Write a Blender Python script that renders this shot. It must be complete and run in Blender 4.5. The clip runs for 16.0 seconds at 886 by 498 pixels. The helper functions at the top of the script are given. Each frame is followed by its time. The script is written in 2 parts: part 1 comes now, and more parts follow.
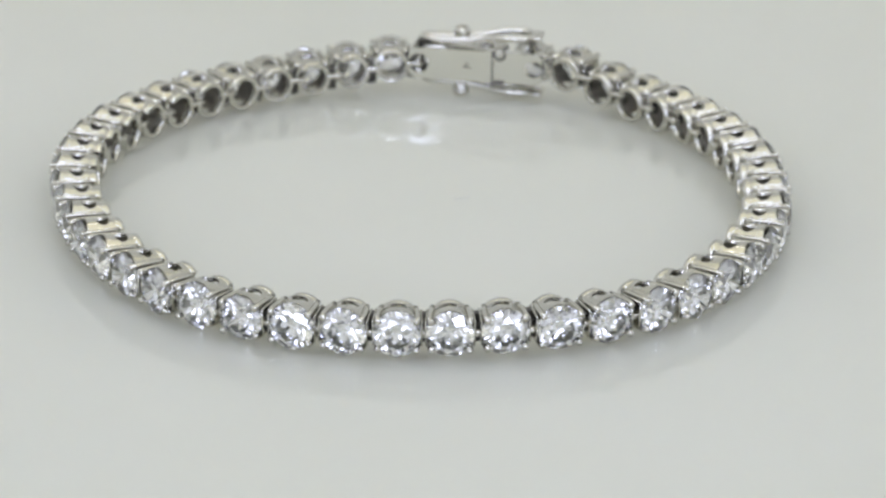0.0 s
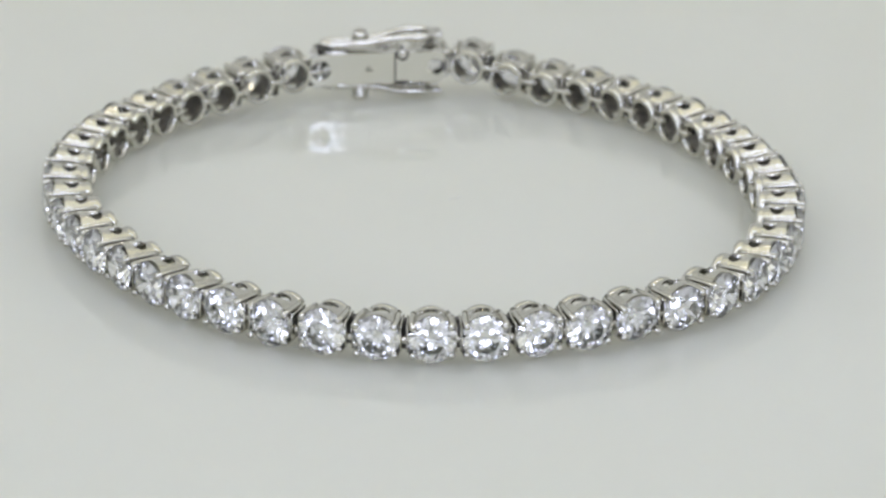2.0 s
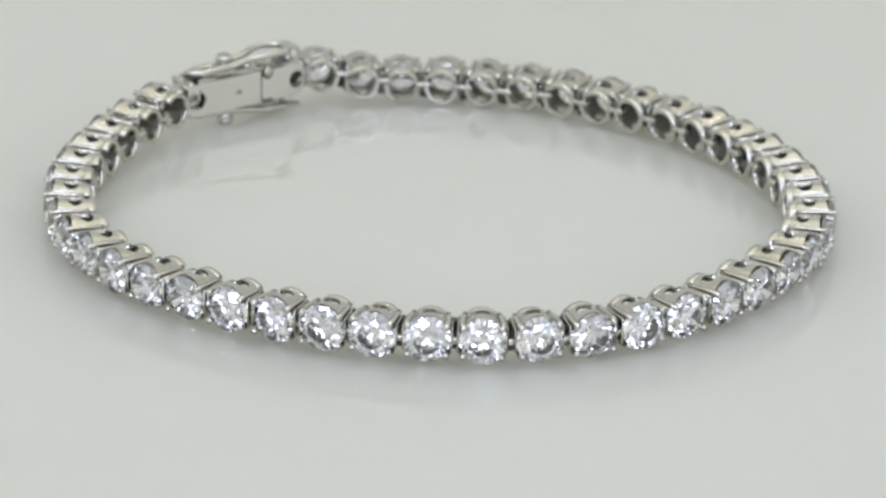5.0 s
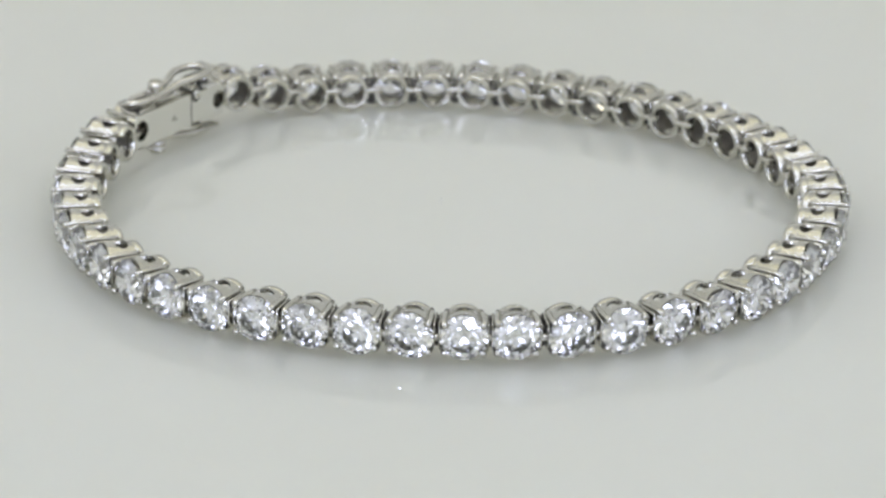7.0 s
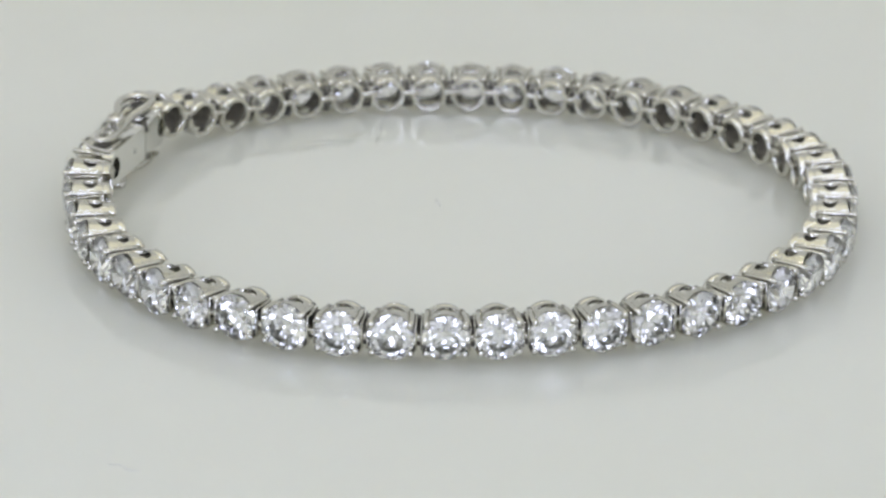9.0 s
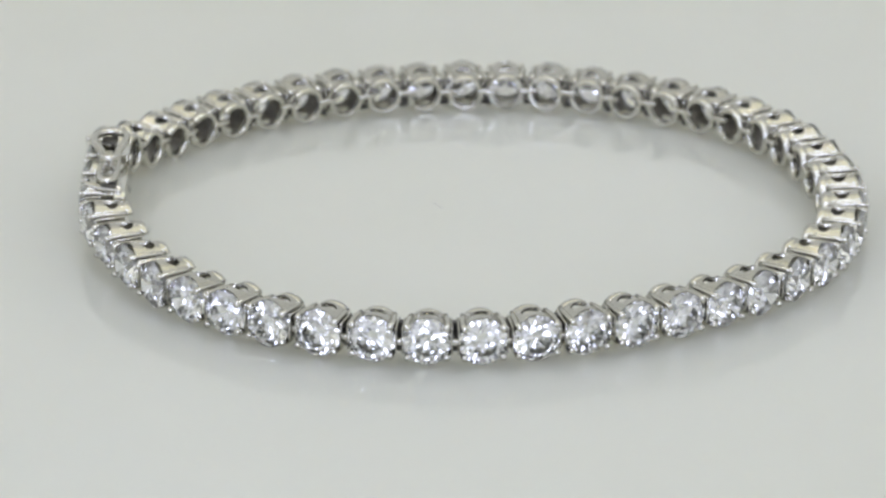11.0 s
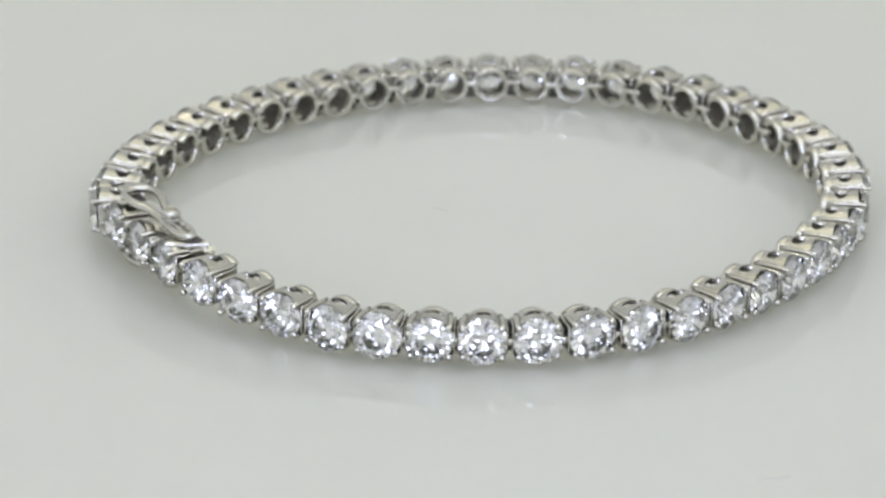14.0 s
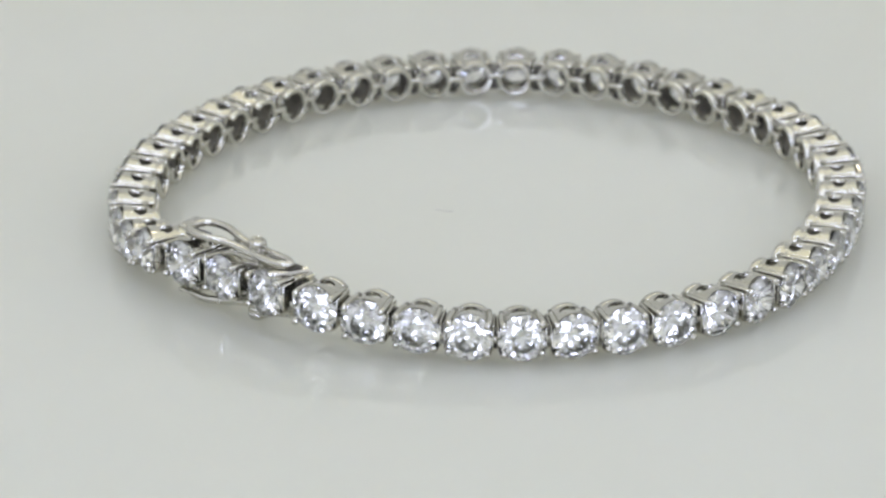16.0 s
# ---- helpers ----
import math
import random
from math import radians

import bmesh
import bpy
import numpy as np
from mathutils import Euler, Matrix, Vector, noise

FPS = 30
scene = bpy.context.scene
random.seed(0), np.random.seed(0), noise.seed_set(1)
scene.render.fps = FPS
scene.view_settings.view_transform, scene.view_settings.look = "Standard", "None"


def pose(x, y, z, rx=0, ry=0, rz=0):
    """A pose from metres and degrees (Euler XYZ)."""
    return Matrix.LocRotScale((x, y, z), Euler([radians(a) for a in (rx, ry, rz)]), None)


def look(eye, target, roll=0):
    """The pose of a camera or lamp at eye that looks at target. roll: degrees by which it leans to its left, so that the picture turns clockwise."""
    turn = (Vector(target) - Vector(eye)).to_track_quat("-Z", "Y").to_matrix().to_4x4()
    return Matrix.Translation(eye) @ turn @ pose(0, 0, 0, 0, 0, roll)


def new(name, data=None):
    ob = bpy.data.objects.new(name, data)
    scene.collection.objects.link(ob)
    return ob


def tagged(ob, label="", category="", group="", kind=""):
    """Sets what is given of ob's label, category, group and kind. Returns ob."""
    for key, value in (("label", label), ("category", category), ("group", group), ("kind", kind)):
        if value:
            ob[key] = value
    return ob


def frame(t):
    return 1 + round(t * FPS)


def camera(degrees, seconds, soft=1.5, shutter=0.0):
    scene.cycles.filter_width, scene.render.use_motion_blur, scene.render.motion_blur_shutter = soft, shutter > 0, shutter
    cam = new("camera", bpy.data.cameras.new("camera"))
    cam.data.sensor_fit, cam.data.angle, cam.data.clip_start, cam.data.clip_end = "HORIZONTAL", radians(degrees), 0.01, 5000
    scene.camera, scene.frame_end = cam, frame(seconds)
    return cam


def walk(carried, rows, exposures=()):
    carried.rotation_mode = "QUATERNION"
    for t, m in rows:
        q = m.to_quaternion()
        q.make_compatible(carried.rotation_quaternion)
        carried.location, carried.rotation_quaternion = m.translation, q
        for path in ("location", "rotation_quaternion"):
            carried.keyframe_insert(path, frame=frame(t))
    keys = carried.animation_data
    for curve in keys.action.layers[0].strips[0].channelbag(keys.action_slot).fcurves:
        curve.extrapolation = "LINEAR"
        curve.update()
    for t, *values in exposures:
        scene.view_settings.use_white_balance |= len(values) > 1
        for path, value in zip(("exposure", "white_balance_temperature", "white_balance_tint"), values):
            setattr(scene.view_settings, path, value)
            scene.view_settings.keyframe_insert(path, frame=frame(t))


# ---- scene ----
# The camera stands still before a slowly turning platter; one bracelet lies on the platter.
S = 0.265
TILT, LEAN = 21.481, 0.643
FLOOR = 0.0142 * S
SPIN = 9.2989            # degrees a second, counter-clockwise from above
MM = 0.001
cam = camera(15.345, 16.0, soft=2.5)
eye = Vector((-0.00441 * S, -math.cos(radians(TILT)) * S, math.sin(radians(TILT)) * S - FLOOR))
aim = Vector((-0.00441 * S, 0.0, -FLOOR))
walk(cam, [(0.0, look(eye, aim, LEAN)), (16.0, look(eye, aim, LEAN))])
cam.data.dof.use_dof = True
cam.data.dof.focus_distance = 0.238
cam.data.dof.aperture_fstop = 75.0

# ---- light ----
world = bpy.data.worlds.new("world")
world.use_nodes = True
world.node_tree.nodes["Background"].inputs[0].default_value = (0.75, 0.8, 0.9, 1)
world.node_tree.nodes["Background"].inputs[1].default_value = 0.3
scene.world = world
scene.view_settings.exposure = -1.17


def area_lamp(name, at, to, size, power, colour=(1, 1, 1), size_y=None, shape="RECTANGLE"):
    data = bpy.data.lights.new(name, "AREA")
    data.shape, data.size, data.size_y, data.energy, data.color = shape, size, size_y or size, power, colour
    ob = new(name, data)
    ob.matrix_world = look(at, to)
    return ob


area_lamp("ceiling_panel_lamp", (0, -0.03, 0.55), (0, -0.03, 0), 0.78, 1.75, (1.0, 0.965, 0.62), 0.82)
# rows of small cool diodes on the front uprights, over the opening and along the front of the ceiling
for x in (-0.27, -0.20, 0.20, 0.27):
    for k in range(5):
        area_lamp("led_lamp", (x, -0.50 + 0.02 * (k % 2), 0.13 + 0.075 * k), (0, 0, 0.01), 0.030, 0.075, (0.64, 0.70, 1.0), None, "DISK")
for x in (-0.13, -0.10, 0.10, 0.13):
    for z in (0.10, 0.16, 0.22, 0.28):
        area_lamp("led_lamp", (x, -0.57, z), (0, 0, 0.01), 0.046, 0.085, (0.64, 0.70, 1.0), None, "DISK")
for row, y in enumerate((-0.46, -0.33, -0.20, -0.07)):
    for k in range(6):
        area_lamp("led_lamp", (-0.275 + 0.11 * k + 0.03 * (row % 2), y, 0.50), (0, 0, 0), 0.042, 0.095, (0.64, 0.70, 1.0), None, "DISK")
# added warm lamps, no known source: orange flashes in place of the stones' dispersion
for x, y in ((-0.30, 0.05), (0.31, 0.03), (-0.13, 0.30), (0.12, 0.31)):
    area_lamp("led_lamp", (x, y, 0.53), (0, 0, 0), 0.022, 0.10, (1.0, 0.86, 0.62), None, "DISK")


# ---- materials ----
def material(name):
    m = bpy.data.materials.new(name)
    m.use_nodes = True
    nt = m.node_tree
    return m, nt, nt.nodes["Principled BSDF"]


def noise_node(nt, scale, detail=4.0, rough=0.55):
    tc = nt.nodes.new("ShaderNodeTexCoord")
    n = nt.nodes.new("ShaderNodeTexNoise")
    n.inputs["Scale"].default_value, n.inputs["Detail"].default_value, n.inputs["Roughness"].default_value = scale, detail, rough
    nt.links.new(tc.outputs["Object"], n.inputs["Vector"])
    return n


def ramp_node(nt, source, stops):
    r = nt.nodes.new("ShaderNodeValToRGB")
    e = r.color_ramp.elements
    while len(e) < len(stops):
        e.new(0.5)
    for s, (p, c) in zip(e, stops):
        s.position, s.color = p, (*c, 1)
    nt.links.new(source, r.inputs["Fac"])
    return r


def gold_material(name, colour, rough, bump, low=0.6, high=1.6):
    m, nt, b = material(name)
    b.inputs["Metallic"].default_value = 1.0
    b.inputs["Base Color"].default_value = (*colour, 1)
    n = noise_node(nt, 1800.0)
    r = ramp_node(nt, n.outputs["Fac"], [(0.3, (rough * low,) * 3), (0.75, (rough * high,) * 3)])
    nt.links.new(r.outputs["Color"], b.inputs["Roughness"])
    n2 = noise_node(nt, 900.0, 2.0)
    bp = nt.nodes.new("ShaderNodeBump")
    bp.inputs["Strength"].default_value, bp.inputs["Distance"].default_value = bump, 0.00004
    nt.links.new(n2.outputs["Fac"], bp.inputs["Height"])
    nt.links.new(bp.outputs["Normal"], b.inputs["Normal"])
    return m


white_gold = gold_material("white_gold", (0.61, 0.595, 0.54), 0.20, 0.5)
satin_gold = gold_material("satin_white_gold", (0.72, 0.71, 0.665), 0.055, 0.012, 0.92, 1.08)
# darker, rougher gold: the shade inside the setting cups, put into the colour
cup_shade_gold = gold_material("inner_shade_gold", (0.34, 0.32, 0.27), 0.5, 0.4)
# dark tone for shade painted into gaps and holes, and for the stamped mark
shade_mark_gold = gold_material("shade_and_mark_gold", (0.11, 0.105, 0.095), 0.5, 0.3)


def diamond_material():
    m = bpy.data.materials.new("diamond")
    m.use_nodes = True
    nt = m.node_tree
    nt.nodes.clear()
    out = nt.nodes.new("ShaderNodeOutputMaterial")
    g = nt.nodes.new("ShaderNodeBsdfGlass")
    g.inputs["Color"].default_value, g.inputs["IOR"].default_value, g.inputs["Roughness"].default_value = (1, 1, 1, 1), 2.42, 0.0
    nt.links.new(g.outputs[0], out.inputs["Surface"])
    return m


diamond_mat = diamond_material()


def acrylic_material():
    m, nt, b = material("white_acrylic")
    n = noise_node(nt, 14.0, 5.0)
    c = ramp_node(nt, n.outputs["Fac"], [(0.3, (0.71, 0.70, 0.57)), (0.7, (0.74, 0.73, 0.605))])
    nt.links.new(c.outputs["Color"], b.inputs["Base Color"])
    n2 = noise_node(nt, 60.0, 6.0)
    r = ramp_node(nt, n2.outputs["Fac"], [(0.35, (0.006,) * 3), (0.7, (0.022,) * 3)])
    nt.links.new(r.outputs["Color"], b.inputs["Roughness"])
    b.inputs["IOR"].default_value = 1.49
    # opal acrylic: light spreads a few millimetres inside
    b.inputs["Subsurface Weight"].default_value = 1.0
    b.inputs["Subsurface Radius"].default_value = (1.0, 0.95, 0.9)
    b.inputs["Subsurface Scale"].default_value = 0.025
    return m


acrylic = acrylic_material()


def wall_material(name, colour):
    m, nt, b = material(name)
    n = noise_node(nt, 40.0, 6.0)
    c = ramp_node(nt, n.outputs["Fac"], [(0.3, tuple(v * 0.96 for v in colour)), (0.7, colour)])
    nt.links.new(c.outputs["Color"], b.inputs["Base Color"])
    b.inputs["Roughness"].default_value = 0.8
    return m


white_wall = wall_material("white_fabric", (0.88, 0.88, 0.85))
pale_wall = wall_material("pale_fabric", (0.74, 0.74, 0.68))
grey_wall = wall_material("grey_fabric", (0.60, 0.61, 0.63))


# ---- mesh helpers ----
def mesh_of(name, bm, mat, smooth=True):
    bmesh.ops.recalc_face_normals(bm, faces=bm.faces)
    me = bpy.data.meshes.new(name)
    bm.to_mesh(me)
    bm.free()
    me.materials.append(mat)
    for p in me.polygons:
        p.use_smooth = smooth
    return me


def part(name, data, parent, m=None, label=""):
    ob = new(name, data)
    ob.parent = parent
    if m is not None:
        ob.matrix_basis = m
    if label:
        tagged(ob, label)
    return ob


def sharp(me, degrees=40):
    me.set_sharp_from_angle(angle=radians(degrees))
    return me


def lathe(bm, profile, segments=28, closed=True, gap=None):
    """Turns a profile of (radius, y) in mm round the y axis."""
    rings = []
    for k in range(segments):
        a = 2 * math.pi * k / segments
        rings.append([bm.verts.new((r * math.cos(a) * MM, y * MM, r * math.sin(a) * MM)) for r, y in profile])
    n = len(profile)
    for k in range(segments):
        p, q = rings[k], rings[(k + 1) % segments]
        if gap and gap[0] <= 360.0 * (k + 0.5) / segments <= gap[1]:
            continue
        for i in range(n if closed else n - 1):
            j = (i + 1) % n
            bm.faces.new((p[i], p[j], q[j], q[i]))
    if gap:
        ends = [k for k in range(segments) if gap[0] <= 360.0 * (k + 0.5) / segments <= gap[1]]
        bm.faces.new(rings[ends[0]])
        bm.faces.new(rings[(ends[-1] + 1) % segments])
        bmesh.ops.delete(bm, geom=[v for v in bm.verts if not v.link_faces], context="VERTS")


def tube(bm, path, radius, sides=8, closed=False):
    """A round wire along points in mm; radius in mm, one or a list."""
    pts = [Vector(p) for p in path]
    n = len(pts)
    rings = []
    ref = Vector((0.13, 0.21, 0.97)).normalized()
    for i, p in enumerate(pts):
        if closed:
            d = pts[(i + 1) % n] - pts[i - 1]
        else:
            d = pts[min(i + 1, n - 1)] - pts[max(i - 1, 0)]
        d.normalize()
        u = d.cross(ref)
        if u.length < 1e-3:
            u = d.cross(Vector((1, 0, 0)))
        u.normalize()
        w = d.cross(u)
        rad = radius[i] if isinstance(radius, list) else radius
        rings.append([bm.verts.new((p + rad * (math.cos(a) * u + math.sin(a) * w)) * MM) for a in [2 * math.pi * k / sides for k in range(sides)]])
    for i in range(n if closed else n - 1):
        a, b = rings[i], rings[(i + 1) % n]
        for k in range(sides):
            bm.faces.new((a[k], a[(k + 1) % sides], b[(k + 1) % sides], b[k]))
    if not closed:
        bm.faces.new(rings[0])
        bm.faces.new(rings[-1])


def lathe_z(bm, at, profile, s=1, segments=16):
    """Turns a closed profile of (radius, z) in mm round an upright axis through at."""
    rings = []
    for k in range(segments):
        a = 2 * math.pi * k / segments
        rings.append([bm.verts.new(Vector((at[0] + r * math.cos(a), at[1] + r * math.sin(a), at[2] + s * z)) * MM) for r, z in profile])
    n = len(profile)
    for k in range(segments):
        p, q = rings[k], rings[(k + 1) % segments]
        for i in range(n):
            bm.faces.new((p[i], p[(i + 1) % n], q[(i + 1) % n], q[i]))


def ball(bm, at, radius, squash=1.0, segments=12, rings=8):
    r = bmesh.ops.create_uvsphere(bm, u_segments=segments, v_segments=rings, radius=radius * MM)
    for v in r["verts"]:
        v.co.y *= squash
        v.co += Vector(at) * MM


def block(bm, lo, hi, bevel=0.12, segments=2):
    lo, hi = Vector(lo), Vector(hi)
    r = bmesh.ops.create_cube(bm, size=1.0)
    for v in r["verts"]:
        v.co = Vector([(lo[i] + (v.co[i] + 0.5) * (hi[i] - lo[i])) * MM for i in range(3)])
    edges = list({e for v in r["verts"] for e in v.link_edges})
    if bevel:
        bmesh.ops.bevel(bm, geom=edges, offset=bevel * MM, segments=segments, profile=0.5, affect="EDGES")


def smooth_path(points, steps=6, closed=True):
    """Catmull-Rom through the points."""
    P = [Vector(p) for p in points]
    n, out = len(P), []
    for i in range(n if closed else n - 1):
        if closed:
            a, b, c, d = P[i - 1], P[i], P[(i + 1) % n], P[(i + 2) % n]
        else:
            a, b, c, d = P[max(i - 1, 0)], P[i], P[i + 1], P[min(i + 2, n - 1)]
        for s in range(steps):
            t = s / steps
            out.append(0.5 * (2 * b + (c - a) * t + (2 * a - 5 * b + 4 * c - d) * t * t + (3 * b - a - 3 * c + d) * t ** 3))
    if not closed:
        out.append(P[-1])
    return out


# ---- the box round the platter ----
def slab(name, lo, hi, mat, kind="structure", label="", category=""):
    bm = bmesh.new()
    block(bm, [v / MM for v in lo], [v / MM for v in hi], 0)
    ob = new(name, mesh_of(name, bm, mat, False))
    return tagged(ob, label, category, "", kind)


slab("floor", (-0.42, -0.62, -0.026), (0.42, 0.42, -0.006), white_wall, label="white matte floor of a photo box")
slab("wall_back", (-0.42, 0.40, -0.006), (0.42, 0.42, 0.56), pale_wall, label="plain pale back wall of a photo box")
slab("wall_left", (-0.42, -0.60, -0.006), (-0.40, 0.40, 0.56), white_wall, label="plain white side wall of a photo box")
slab("wall_right", (0.40, -0.60, -0.006), (0.42, 0.40, 0.56), white_wall, label="plain white side wall of a photo box")
FRONT = "plain white front wall with an opening for the camera"
slab("wall_front_left", (-0.42, -0.62, -0.006), (-0.08, -0.60, 0.56), white_wall, label=FRONT)
slab("wall_front_right", (0.08, -0.62, -0.006), (0.42, -0.60, 0.56), white_wall, label=FRONT)
slab("wall_front_top", (-0.08, -0.62, 0.20), (0.08, -0.60, 0.56), white_wall, label=FRONT)
slab("backdrop", (-1.2, -1.82, -0.5), (1.2, -1.80, 1.4), grey_wall, label="plain grey wall of the room behind the camera")
slab("ceiling", (-0.42, -0.62, 0.56), (0.42, 0.42, 0.58), white_wall, label="plain white ceiling with light panels")


def turntable():
    bm = bmesh.new()
    prof = [(0.0, -6.0), (158.5, -6.0), (160.0, -5.0), (160.0, -0.8), (159.2, 0.0), (120.0, 0.0), (60.0, 0.0), (0.0, 0.0)]
    seg = 96
    cols = []
    for k in range(seg):
        a = 2 * math.pi * k / seg
        cols.append([bm.verts.new((r * math.cos(a) * MM, r * math.sin(a) * MM, z * MM)) for r, z in prof[1:-1]])
    low, top = bm.verts.new((0, 0, -6 * MM)), bm.verts.new((0, 0, 0))
    for k in range(seg):
        p, q = cols[k], cols[(k + 1) % seg]
        for i in range(len(p) - 1):
            bm.faces.new((p[i], q[i], q[i + 1], p[i + 1]))
        bm.faces.new((p[-1], q[-1], top))
        bm.faces.new((q[0], p[0], low))
    ob = new("turntable", sharp(mesh_of("turntable", bm, acrylic)))
    return tagged(ob, "glossy white acrylic turntable platter turning slowly", "turntable")


platter = turntable()


# ---- the bracelet ----
# middle line of the chain in mm, as a Fourier series round (CX, 0)
CX = -0.010 * S / MM
OUTLINE = [28.961, -0.291, -0.306, -1.006, -0.239, -0.222, 0.165, -0.178, -0.181, 0.054, 0.087, 0.057, -0.001, -0.016, -0.005, -0.042, -0.029]


def outline(a):
    r = OUTLINE[0]
    for k in range(1, 9):
        r += OUTLINE[2 * k - 1] * math.cos(k * a) + OUTLINE[2 * k] * math.sin(k * a)
    return Vector((CX + r * math.cos(a), r * math.sin(a), 0))


# how far links have slid along the chain, in mm, by their number
SLACK = ((0, 2, 4, 6, 8, 10, 12, 14, 16, 18, 20, 22, 24, 26, 28, 30, 32, 34, 36, 38, 40, 42, 44), (0.0, -0.1, -0.35, -0.54, -0.51, -0.33, -0.37, -0.37, -0.45, -0.37, -0.12, -0.13, -0.19, 0.03, 0.25, 0.33, 0.35, 0.26, 0.16, 0.11, 0.13, 0.13, 0.0))


def along_chain(first, last, count):
    """Angles of count evenly spaced links from first to last, in degrees."""
    fine = [first + (last - first) * k / 2000 for k in range(2031)]
    pts = [outline(radians(d)) for d in fine]
    run = [0.0]
    for p, q in zip(pts, pts[1:]):
        run.append(run[-1] + (q - p).length)
    slack = [np.interp(k, SLACK[0], SLACK[1]) for k in range(count)]
    return [float(np.interp(run[2000] * k / (count - 1) + slack[k], run, fine)) for k in range(count)]


def seat_pose(deg, height, rock=0.0, swing=0.0, roll=0.0):
    """Link frame: x along the chain (clockwise from above), y outward, z up; mm."""
    a = radians(deg)
    p = outline(a)
    d = outline(a + 0.01) - outline(a - 0.01)
    turn = math.degrees(math.atan2(d.y, d.x)) + 180.0
    return pose(p.x * MM, p.y * MM, height * MM, 0, 0, turn + swing) @ pose(0, 0, 0, rock, roll, 0)


def diamond_mesh(R=1.77):
    bm = bmesh.new()
    pts = []
    for k in range(8):
        a, b = math.pi / 4 * k, math.pi / 4 * (k + 0.5)
        pts.append((0.56 * math.cos(a), 0.325, 0.56 * math.sin(a)))
        pts.append((0.795 * math.cos(b), 0.205, 0.795 * math.sin(b)))
        pts.append((0.21 * math.cos(b), -0.685, 0.21 * math.sin(b)))
    for k in range(16):
        a = math.pi / 8 * k
        pts += [(math.cos(a), 0.02, math.sin(a)), (math.cos(a), -0.02, math.sin(a))]
    pts.append((0, -0.845, 0))
    for p in pts:
        bm.verts.new(Vector(p) * R * MM)
    r = bmesh.ops.convex_hull(bm, input=bm.verts)
    bmesh.ops.delete(bm, geom=[v for v in bm.verts if not v.link_faces], context="VERTS")
    return mesh_of("diamond", bm, diamond_mat, False)


def ring_mesh():
    bm = bmesh.new()
    lathe(bm, [(1.09, -1.94), (1.16, -2.04), (1.46, -2.06), (1.54, -1.97), (1.57, -1.80), (1.57, -1.46), (1.50, -1.40), (1.26, -1.40), (1.12, -1.55)], 32, True, (138, 172))
    bmesh.ops.translate(bm, verts=bm.verts, vec=(0, 0, -0.14 * MM))
    return sharp(mesh_of("base_ring", bm, white_gold), 50)


def basket_mesh():
    """Tapered cup between base ring and stone: scalloped rim, one round window above and one below."""
    bm = bmesh.new()
    n = 36
    levels = [-1.52, -1.10, -0.80, -0.50, -0.20, 0.10, 0.28, 0.55, 1.0]
    gone = {(c, i) for c in (6, 7, 8, 9, 10, 11, 24, 25, 26, 27, 28, 29) for i in range(1, 5)}

    def spot(k, i, inner):
        a, y = 10.0 * k, levels[i]
        for mid in (90.0, 270.0):
            u, v = (a - mid) / 30.0, (y + 0.50) / 0.60
            far = max(abs(u), abs(v))
            if 0 < far <= 1.001:
                a, y = mid + 30.0 * u * far / math.hypot(u, v), -0.50 + 0.60 * v * far / math.hypot(u, v)
        t = radians(a)
        if i == len(levels) - 1:
            y -= 0.26 * abs(math.sin(t)) ** 6 + 0.30 * abs(math.cos(t)) ** 10
        r = 1.545 + 0.20 * (y + 1.5) / 2.4
        if inner:
            r -= 0.20 if i < len(levels) - 1 else 0.13
        return r * math.cos(t) * MM, y * MM, (r * math.sin(t) - 0.13 * max(0.0, 0.3 - y) / 1.8) * MM

    grid = {(k, i, w): bm.verts.new(spot(k, i, w)) for k in range(n) for i in range(len(levels)) for w in (False, True)}
    inside = {v for (k, i, w), v in grid.items() if w}
    cells = {(k, i) for k in range(n) for i in range(len(levels) - 1)} - gone
    for k, i in cells:
        q = (k + 1) % n
        for w in (False, True):
            bm.faces.new((grid[k, i, w], grid[q, i, w], grid[q, i + 1, w], grid[k, i + 1, w]))
        for (dk, di), (a, b) in (((-1, 0), ((k, i), (k, i + 1))), ((1, 0), ((q, i), (q, i + 1))), ((0, -1), ((k, i), (q, i))), ((0, 1), ((k, i + 1), (q, i + 1)))):
            if ((k + dk) % n, i + di) not in cells:
                bm.faces.new((grid[(*a, False)], grid[(*b, False)], grid[(*b, True)], grid[(*a, True)]))
    bmesh.ops.delete(bm, geom=[v for v in bm.verts if not v.link_faces], context="VERTS")
    # inner faces take the darker gold as painted shade
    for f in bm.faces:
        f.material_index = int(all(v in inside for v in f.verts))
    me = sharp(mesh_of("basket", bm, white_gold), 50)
    me.materials.append(cup_shade_gold)
    return me


def prong_mesh():
    bm = bmesh.new()
    x, z = 1.43, 1.15
    tube(bm, [(x * 0.86, -1.5, z * 0.86), (x * 0.92, -0.8, z * 0.92), (x, 0.2, z), (x * 1.02, 1.1, z * 1.02), (x * 0.99, 1.37, z * 0.99)], [0.20, 0.20, 0.20, 0.20, 0.20], 8)
    ball(bm, (x * 0.96, 1.40, z * 0.96), 0.27, 0.85)
    return mesh_of("prong", bm, white_gold)


def mirrored(me, sx, sz):
    c = me.copy()
    c.transform(Matrix.Diagonal((sx, 1, sz, 1)))
    if sx * sz < 0:
        c.flip_normals()
    return c


def gap_shade_plate_mesh():
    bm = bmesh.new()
    # added dark plate that paints the shade between neighbouring links
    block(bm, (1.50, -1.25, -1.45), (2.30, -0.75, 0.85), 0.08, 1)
    return sharp(mesh_of("gap_shade_plate", bm, shade_mark_gold), 40)


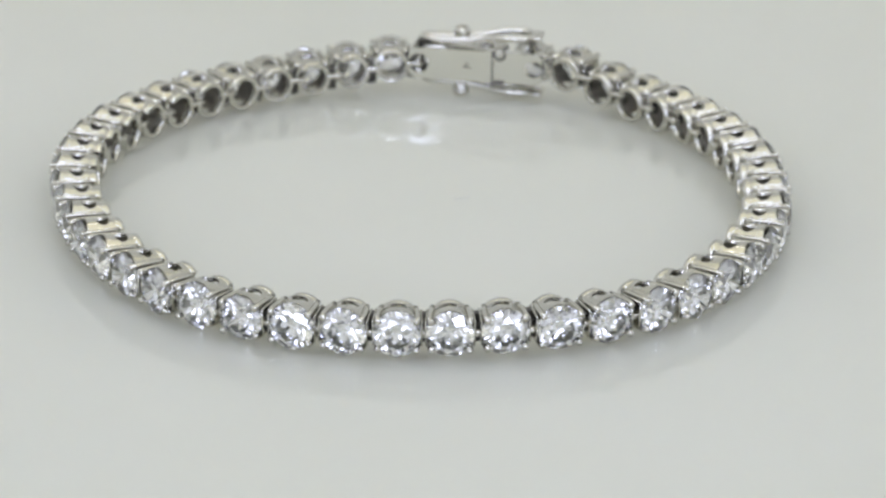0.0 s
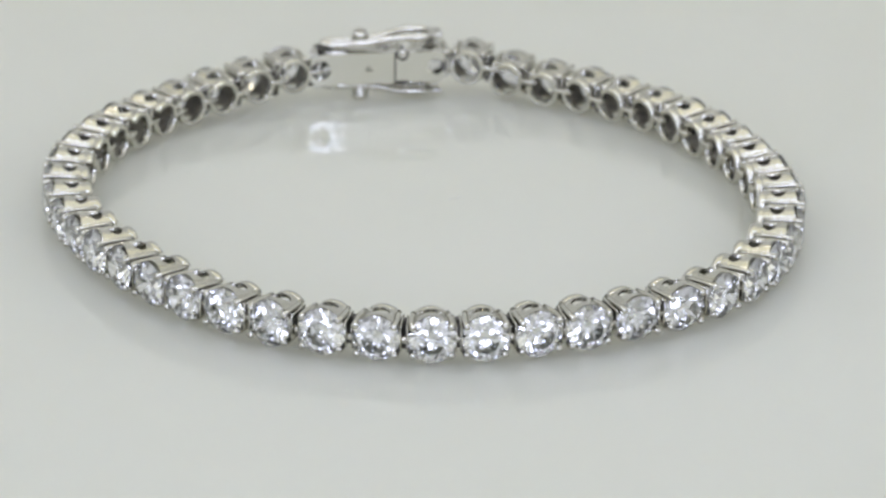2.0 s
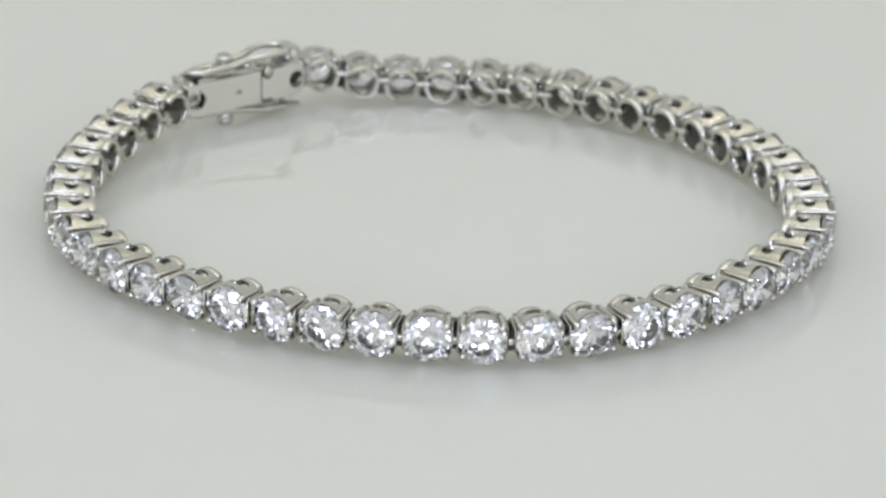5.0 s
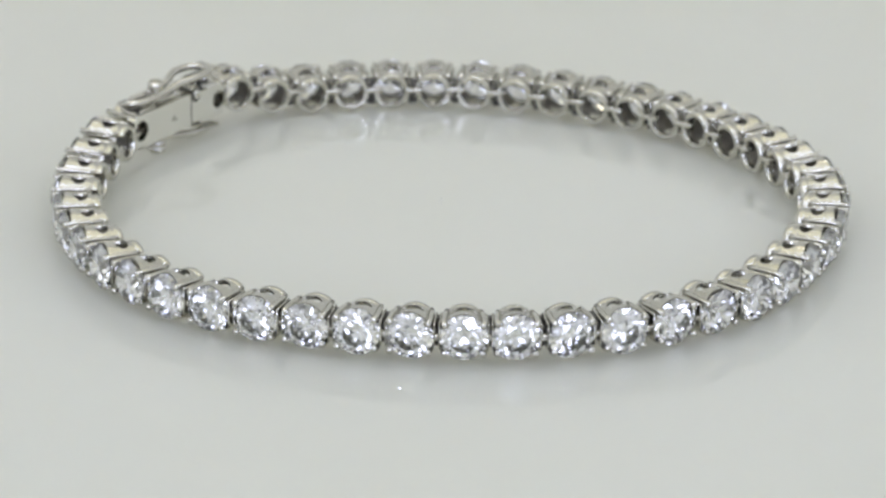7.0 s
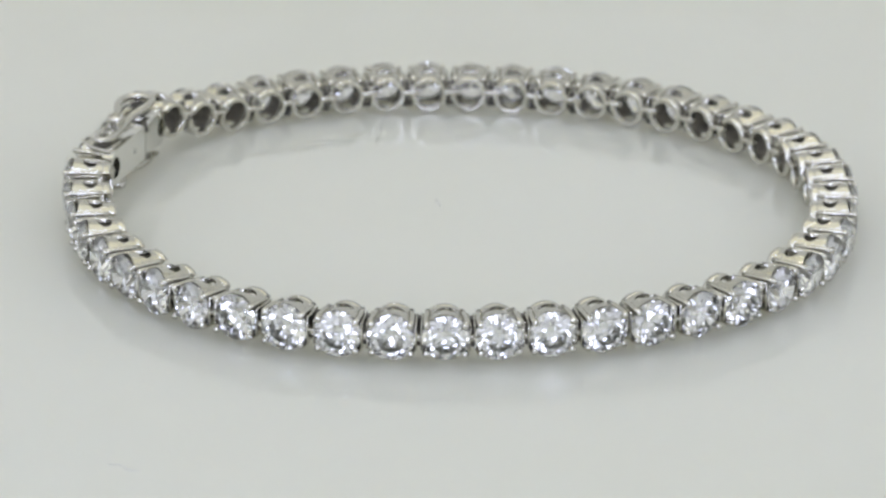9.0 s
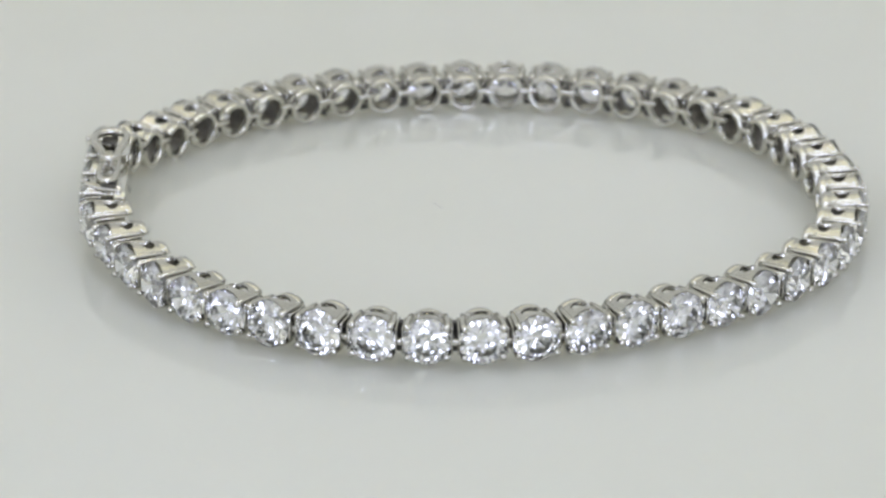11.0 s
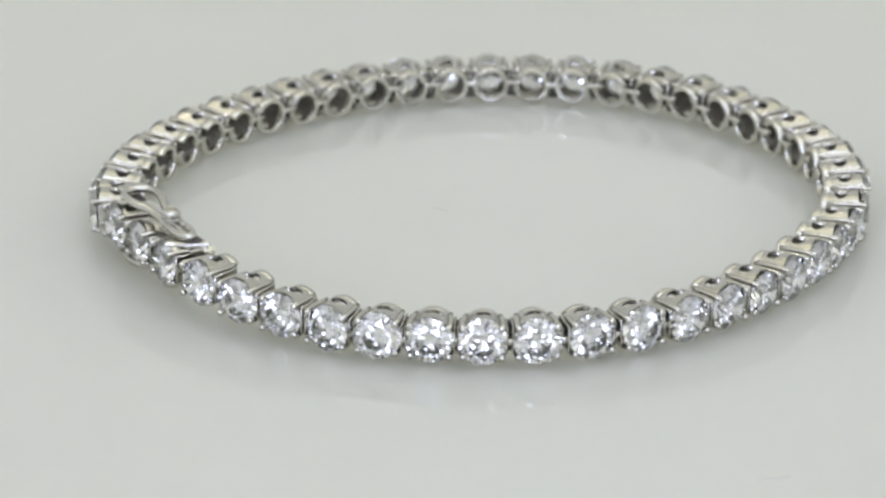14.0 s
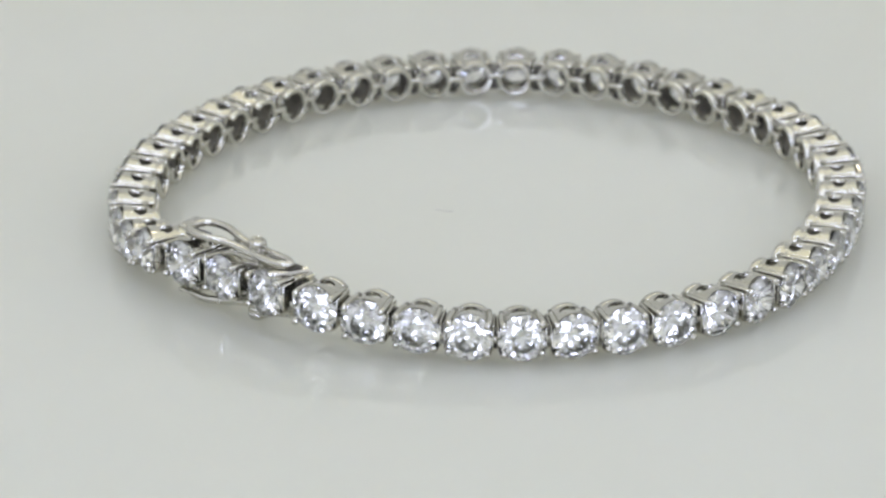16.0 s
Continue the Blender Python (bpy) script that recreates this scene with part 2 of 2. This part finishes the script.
def hinge_mesh():
    bm = bmesh.new()
    block(bm, (1.20, -2.12, -0.19), (2.75, -1.50, 0.19), 0.10)
    block(bm, (1.55, -0.1, -0.42), (2.25, 0.75, 0.02), 0.12)
    return mesh_of("hinge_tab", bm, white_gold)


def cheek_mesh(s):
    bm = bmesh.new()
    lo, hi = sorted((s * 1.66, s * 1.83))
    block(bm, (lo, -1.30, -1.0), (hi, 1.05, 1.0), 0.06, 1)
    for v in bm.verts:
        v.co.x -= s * 0.06 * MM * (1.05 - v.co.y / MM)
    return sharp(mesh_of("side_plate", bm, white_gold), 40)


bracelet = tagged(new("tennis_bracelet"), "white gold tennis bracelet of round diamonds lying closed", "bracelet")
DIAMOND, RING, BASKET, HINGE, GAP_SHADE_PLATE = diamond_mesh(), ring_mesh(), basket_mesh(), hinge_mesh(), gap_shade_plate_mesh()
PRONG = prong_mesh()
CHEEKS = [cheek_mesh(1), cheek_mesh(-1)]
PRONGS = [PRONG, mirrored(PRONG, -1, 1), mirrored(PRONG, 1, -1), mirrored(PRONG, -1, -1)]


tilt_rng = random.Random(9)


def setting(parent, m, tab=True, stone_turn=0.0, ring=True):
    """One square four-prong setting with its stone."""
    s = part("setting", RING if ring else BASKET, parent, m)
    if ring:
        part("basket", BASKET, s)
    for me in PRONGS:
        part("prong", me, s)
    part("diamond", DIAMOND, s, pose(0, 1.03 * MM, 0, tilt_rng.uniform(-5, 5), stone_turn, tilt_rng.uniform(-5, 5)), "clear round brilliant diamond")
    for me in CHEEKS:
        part("side_plate", me, s)
    if tab:
        part("hinge_tab", HINGE, s)
        part("gap_shade_plate", GAP_SHADE_PLATE, s, None, "added dark plate painting the shade in the joint")
    return s


rng = random.Random(4)
LINKS = along_chain(96.65, 424.20, 45)
REST = 1.84
# the chain does not lie quite flat: how far links stand off the platter, in mm, by their number
LIFT = ((0, 1, 2, 3, 4, 6, 10, 14, 17, 20, 22, 25, 27, 29, 35, 40, 41, 42, 43, 44), (1.02, 0.61, 0.32, 0.14, 0.06, 0.04, 0.08, 0.14, 0.07, 0.01, 0.04, 0.19, 0.09, 0.0, 0.01, 0.0, 0.0, 0.0, 0.34, 1.1))
for k, deg in enumerate(LINKS):
    lift = float(np.interp(k, LIFT[0], LIFT[1]))
    m = seat_pose(deg, REST + lift, rng.uniform(-2.0, 2.0), rng.uniform(-2.5, 2.5), rng.uniform(-1.5, 1.5))
    setting(bracelet, m, True, rng.uniform(0, 45))


def holed_plate(bm, x_end, x_flat, z_lo, z_hi, y_in, y_out, hole_x, hole_r, seg=24):
    """A thick plate with a round hole at one rounded end; it faces -y."""
    rim, hole = [], []
    way = 1 if x_end > x_flat else -1
    for k in range(seg):
        a = 2 * math.pi * (k + 0.5) / seg
        ux, uz = math.cos(a), math.sin(a)
        hole.append((hole_x + hole_r * ux, hole_r * uz))
        reach = (x_end - hole_x) * way
        if ux * way > 0:
            f = min(reach / abs(ux), (z_hi if uz > 0 else -z_lo) / max(abs(uz), 1e-6))
            f = min(f, (reach ** 4 + z_hi ** 4) ** 0.25 * 0.93)
        else:
            f = min(abs(x_flat - hole_x) / max(abs(ux), 1e-6), (z_hi if uz > 0 else -z_lo) / max(abs(uz), 1e-6))
        rim.append((hole_x + f * ux, f * uz))
    for corner in ((x_flat, z_lo), (x_flat, z_hi)):
        k = min(range(seg), key=lambda i: math.dist(rim[i], corner))
        rim[k] = corner
    rings = [[bm.verts.new((x * MM, y * MM, z * MM)) for x, z in loop] for loop, y in ((hole, y_in), (rim, y_in), (rim, y_out), (hole, y_out))]
    for i in range(4):
        p, q = rings[i], rings[(i + 1) % 4]
        for k in range(seg):
            bm.faces.new((p[k], p[(k + 1) % seg], q[(k + 1) % seg], q[k]))


def clasp():
    m = pose(2.05 * MM, 27.95 * MM, 3.07 * MM, 0, 0, -9.8)
    bm = bmesh.new()
    holed_plate(bm, -6.2, 1.14, -1.42, 1.42, -1.78, -0.95, -5.3, 0.86)
    body = part("clasp", sharp(mesh_of("clasp", bm, satin_gold), 30), bracelet, m, "polished white gold box clasp with safety latches")
    bm = bmesh.new()
    holed_plate(bm, 5.55, 1.26, -1.40, 1.40, -1.76, -0.95, 4.85, 0.74)
    part("tongue", sharp(mesh_of("tongue", bm, satin_gold), 30), body)
    for s in (1, -1):
        bm = bmesh.new()
        block(bm, (-6.1, -1.0, s * 1.22 - 0.16), (1.10, 0.05, s * 1.22 + 0.16), 0.08)
        part("side_rail", sharp(mesh_of("side_rail", bm, white_gold), 30), body)
    # slot shade painted as a dark disc with the rounded push tab over it
    bm = bmesh.new()
    lathe(bm, [(0.02, -1.80), (0.56, -1.80), (0.56, -1.70), (0.02, -1.70)], 20)
    part("tab_slot_shade", sharp(mesh_of("tab_slot_shade", bm, shade_mark_gold), 30), body, pose(1.85 * MM, 0, 1.18 * MM))
    bm = bmesh.new()
    lathe(bm, [(0.02, -1.98), (0.34, -1.98), (0.42, -1.90), (0.42, -1.60), (0.02, -1.60)], 20)
    part("release_tab", sharp(mesh_of("release_tab", bm, white_gold), 30), body, pose(1.85 * MM, 0, 1.28 * MM))
    # dark strips painting the shade in the catch notch below and the joint
    bm = bmesh.new()
    block(bm, (1.2, -1.79, -1.44), (2.3, -1.70, -1.18), 0.03, 1)
    block(bm, (1.12, -1.77, -1.40), (1.28, -1.66, 1.40), 0)
    block(bm, (1.95, -0.9, -1.35), (2.25, 0.75, 1.30), 0.05, 1)
    part("seam_shade", sharp(mesh_of("seam_shade", bm, shade_mark_gold), 30), body)
    # added dark plates painting the shade under the latch loops at both ends of the box
    bm = bmesh.new()
    block(bm, (3.3, -0.80, 2.02), (4.9, 0.50, 2.14), 0.05, 1)
    block(bm, (-5.6, -1.15, 1.72), (-4.1, 0.10, 1.84), 0.05, 1)
    part("latch_shade", sharp(mesh_of("latch_shade", bm, shade_mark_gold), 30), body)
    # stamped mark on the inner face, as plain bars
    for x, z, w in ((-1.05, 0.14, 0.16), (-1.2, -0.10, 0.34), (-0.85, -0.14, 0.2)):
        bm = bmesh.new()
        block(bm, (x - w / 2, -1.79, z - 0.10), (x + w / 2, -1.70, z + 0.10), 0.02, 1)
        part("stamped_mark", mesh_of("stamped_mark", bm, shade_mark_gold), body)
    for s in (1, -1):
        path = [(-4.6, 0.75, 2.52), (-2.6, 0.95, 2.50), (-0.7, 0.30, 2.30), (1.2, 0.10, 2.0), (3.3, 0.20, 1.90), (4.2, -0.35, 1.90),
                (3.3, -0.95, 1.90), (1.2, -0.95, 2.0), (-0.6, -1.0, 2.30), (-2.5, -1.45, 2.50), (-4.5, -1.4, 2.52), (-5.2, -0.3, 2.55)]
        bm = bmesh.new()
        tube(bm, [(-p[0] * (0.88 if p[0] < 0 else 1.2), p[1] * (1.0 if s > 0 else 0.75), p[2] * s + 0.1) for p in smooth_path(path)], 0.31, 10, True)
        latch = part("safety_latch", mesh_of("safety_latch", bm, white_gold), body, None, "bent wire figure-eight safety latch")
        bm = bmesh.new()
        ball(bm, (-1.7, -0.4, 2.42 * s), 0.74)
        lathe_z(bm, (-1.7, -0.4, 2.42 * s), [(0.32, 0.52), (0.46, 0.72), (0.66, 0.56), (0.74, 0.1), (0.32, 0.1)], s)
        part("pivot_ball", mesh_of("pivot_ball", bm, white_gold), latch)
        bm = bmesh.new()
        lo, hi = (2.42, 2.82) if s > 0 else (-2.62, -2.30)
        block(bm, (4.55, -1.35, lo), (5.45, 0.75, hi), 0.12)
        part("thumb_tab", sharp(mesh_of("thumb_tab", bm, white_gold), 30), latch)
        # dark ball set in the ring as the shade of the pivot hole
        bm = bmesh.new()
        ball(bm, (-1.7, -0.4, 2.80 * s), 0.36)
        part("pivot_hole_shade", mesh_of("pivot_hole_shade", bm, shade_mark_gold), latch, None, "dark ball painting the shade in the pivot hole")
        bm = bmesh.new()
        tube(bm, [(-5.7, -1.5, 1.45 * s), (-5.2, 0.2, 1.5 * s), (-4.4, 1.3, 1.55 * s)], 0.22, 8)
        block(bm, (-4.9, -1.4, 1.30 if s > 0 else -1.58), (-3.0, 0.9, 1.58 if s > 0 else -1.30), 0.1)
        part("end_plate", sharp(mesh_of("end_plate", bm, white_gold), 30), body)
    for x in (-4.05, 0.40, 4.50):
        setting(bracelet, m @ pose(x * MM, 0.20 * MM, 0), False, 10 * x, False)
    return body


clasp()


# ---- specks on the platter ----
def lint(at, path, radius, turn, label):
    bm = bmesh.new()
    tube(bm, smooth_path(path, 4, False), radius, 6)
    ob = new("lint", mesh_of("lint", bm, lint_grey))
    ob.data.transform(pose(at[0] * MM, at[1] * MM, radius * MM, 0, 0, turn))
    return tagged(ob, label, "lint", "lint on the platter")


lint_grey = wall_material("grey_lint", (0.60, 0.60, 0.57))
SPECKS = [lint((0.3, 1.6), [(-0.7, 0, 0), (-0.2, 0.12, 0), (0.3, -0.05, 0), (0.7, 0.1, 0)], 0.025, 20, "short pale grey fibre lying on the white platter"),
          lint((-51.6, 16.4), [(-1.2, 0, 0), (-0.4, 0.35, 0), (0.5, 0.1, 0), (1.1, 0.6, 0)], 0.022, 60, "curled pale grey fibre lying on the white platter"),
          lint((-20.5, -24.0), [(-0.3, 0, 0), (0, 0.08, 0), (0.35, 0, 0)], 0.025, -30, "tiny pale grey fibre lying on the white platter")]


# ---- what moves ----
def motions():
    rows = [(t, pose(0, 0, 0, 0, 0, SPIN * t)) for t in [float(k) for k in range(17)]]
    walk(platter, rows)
    walk(bracelet, rows)
    for speck in SPECKS:
        walk(speck, rows)


motions()
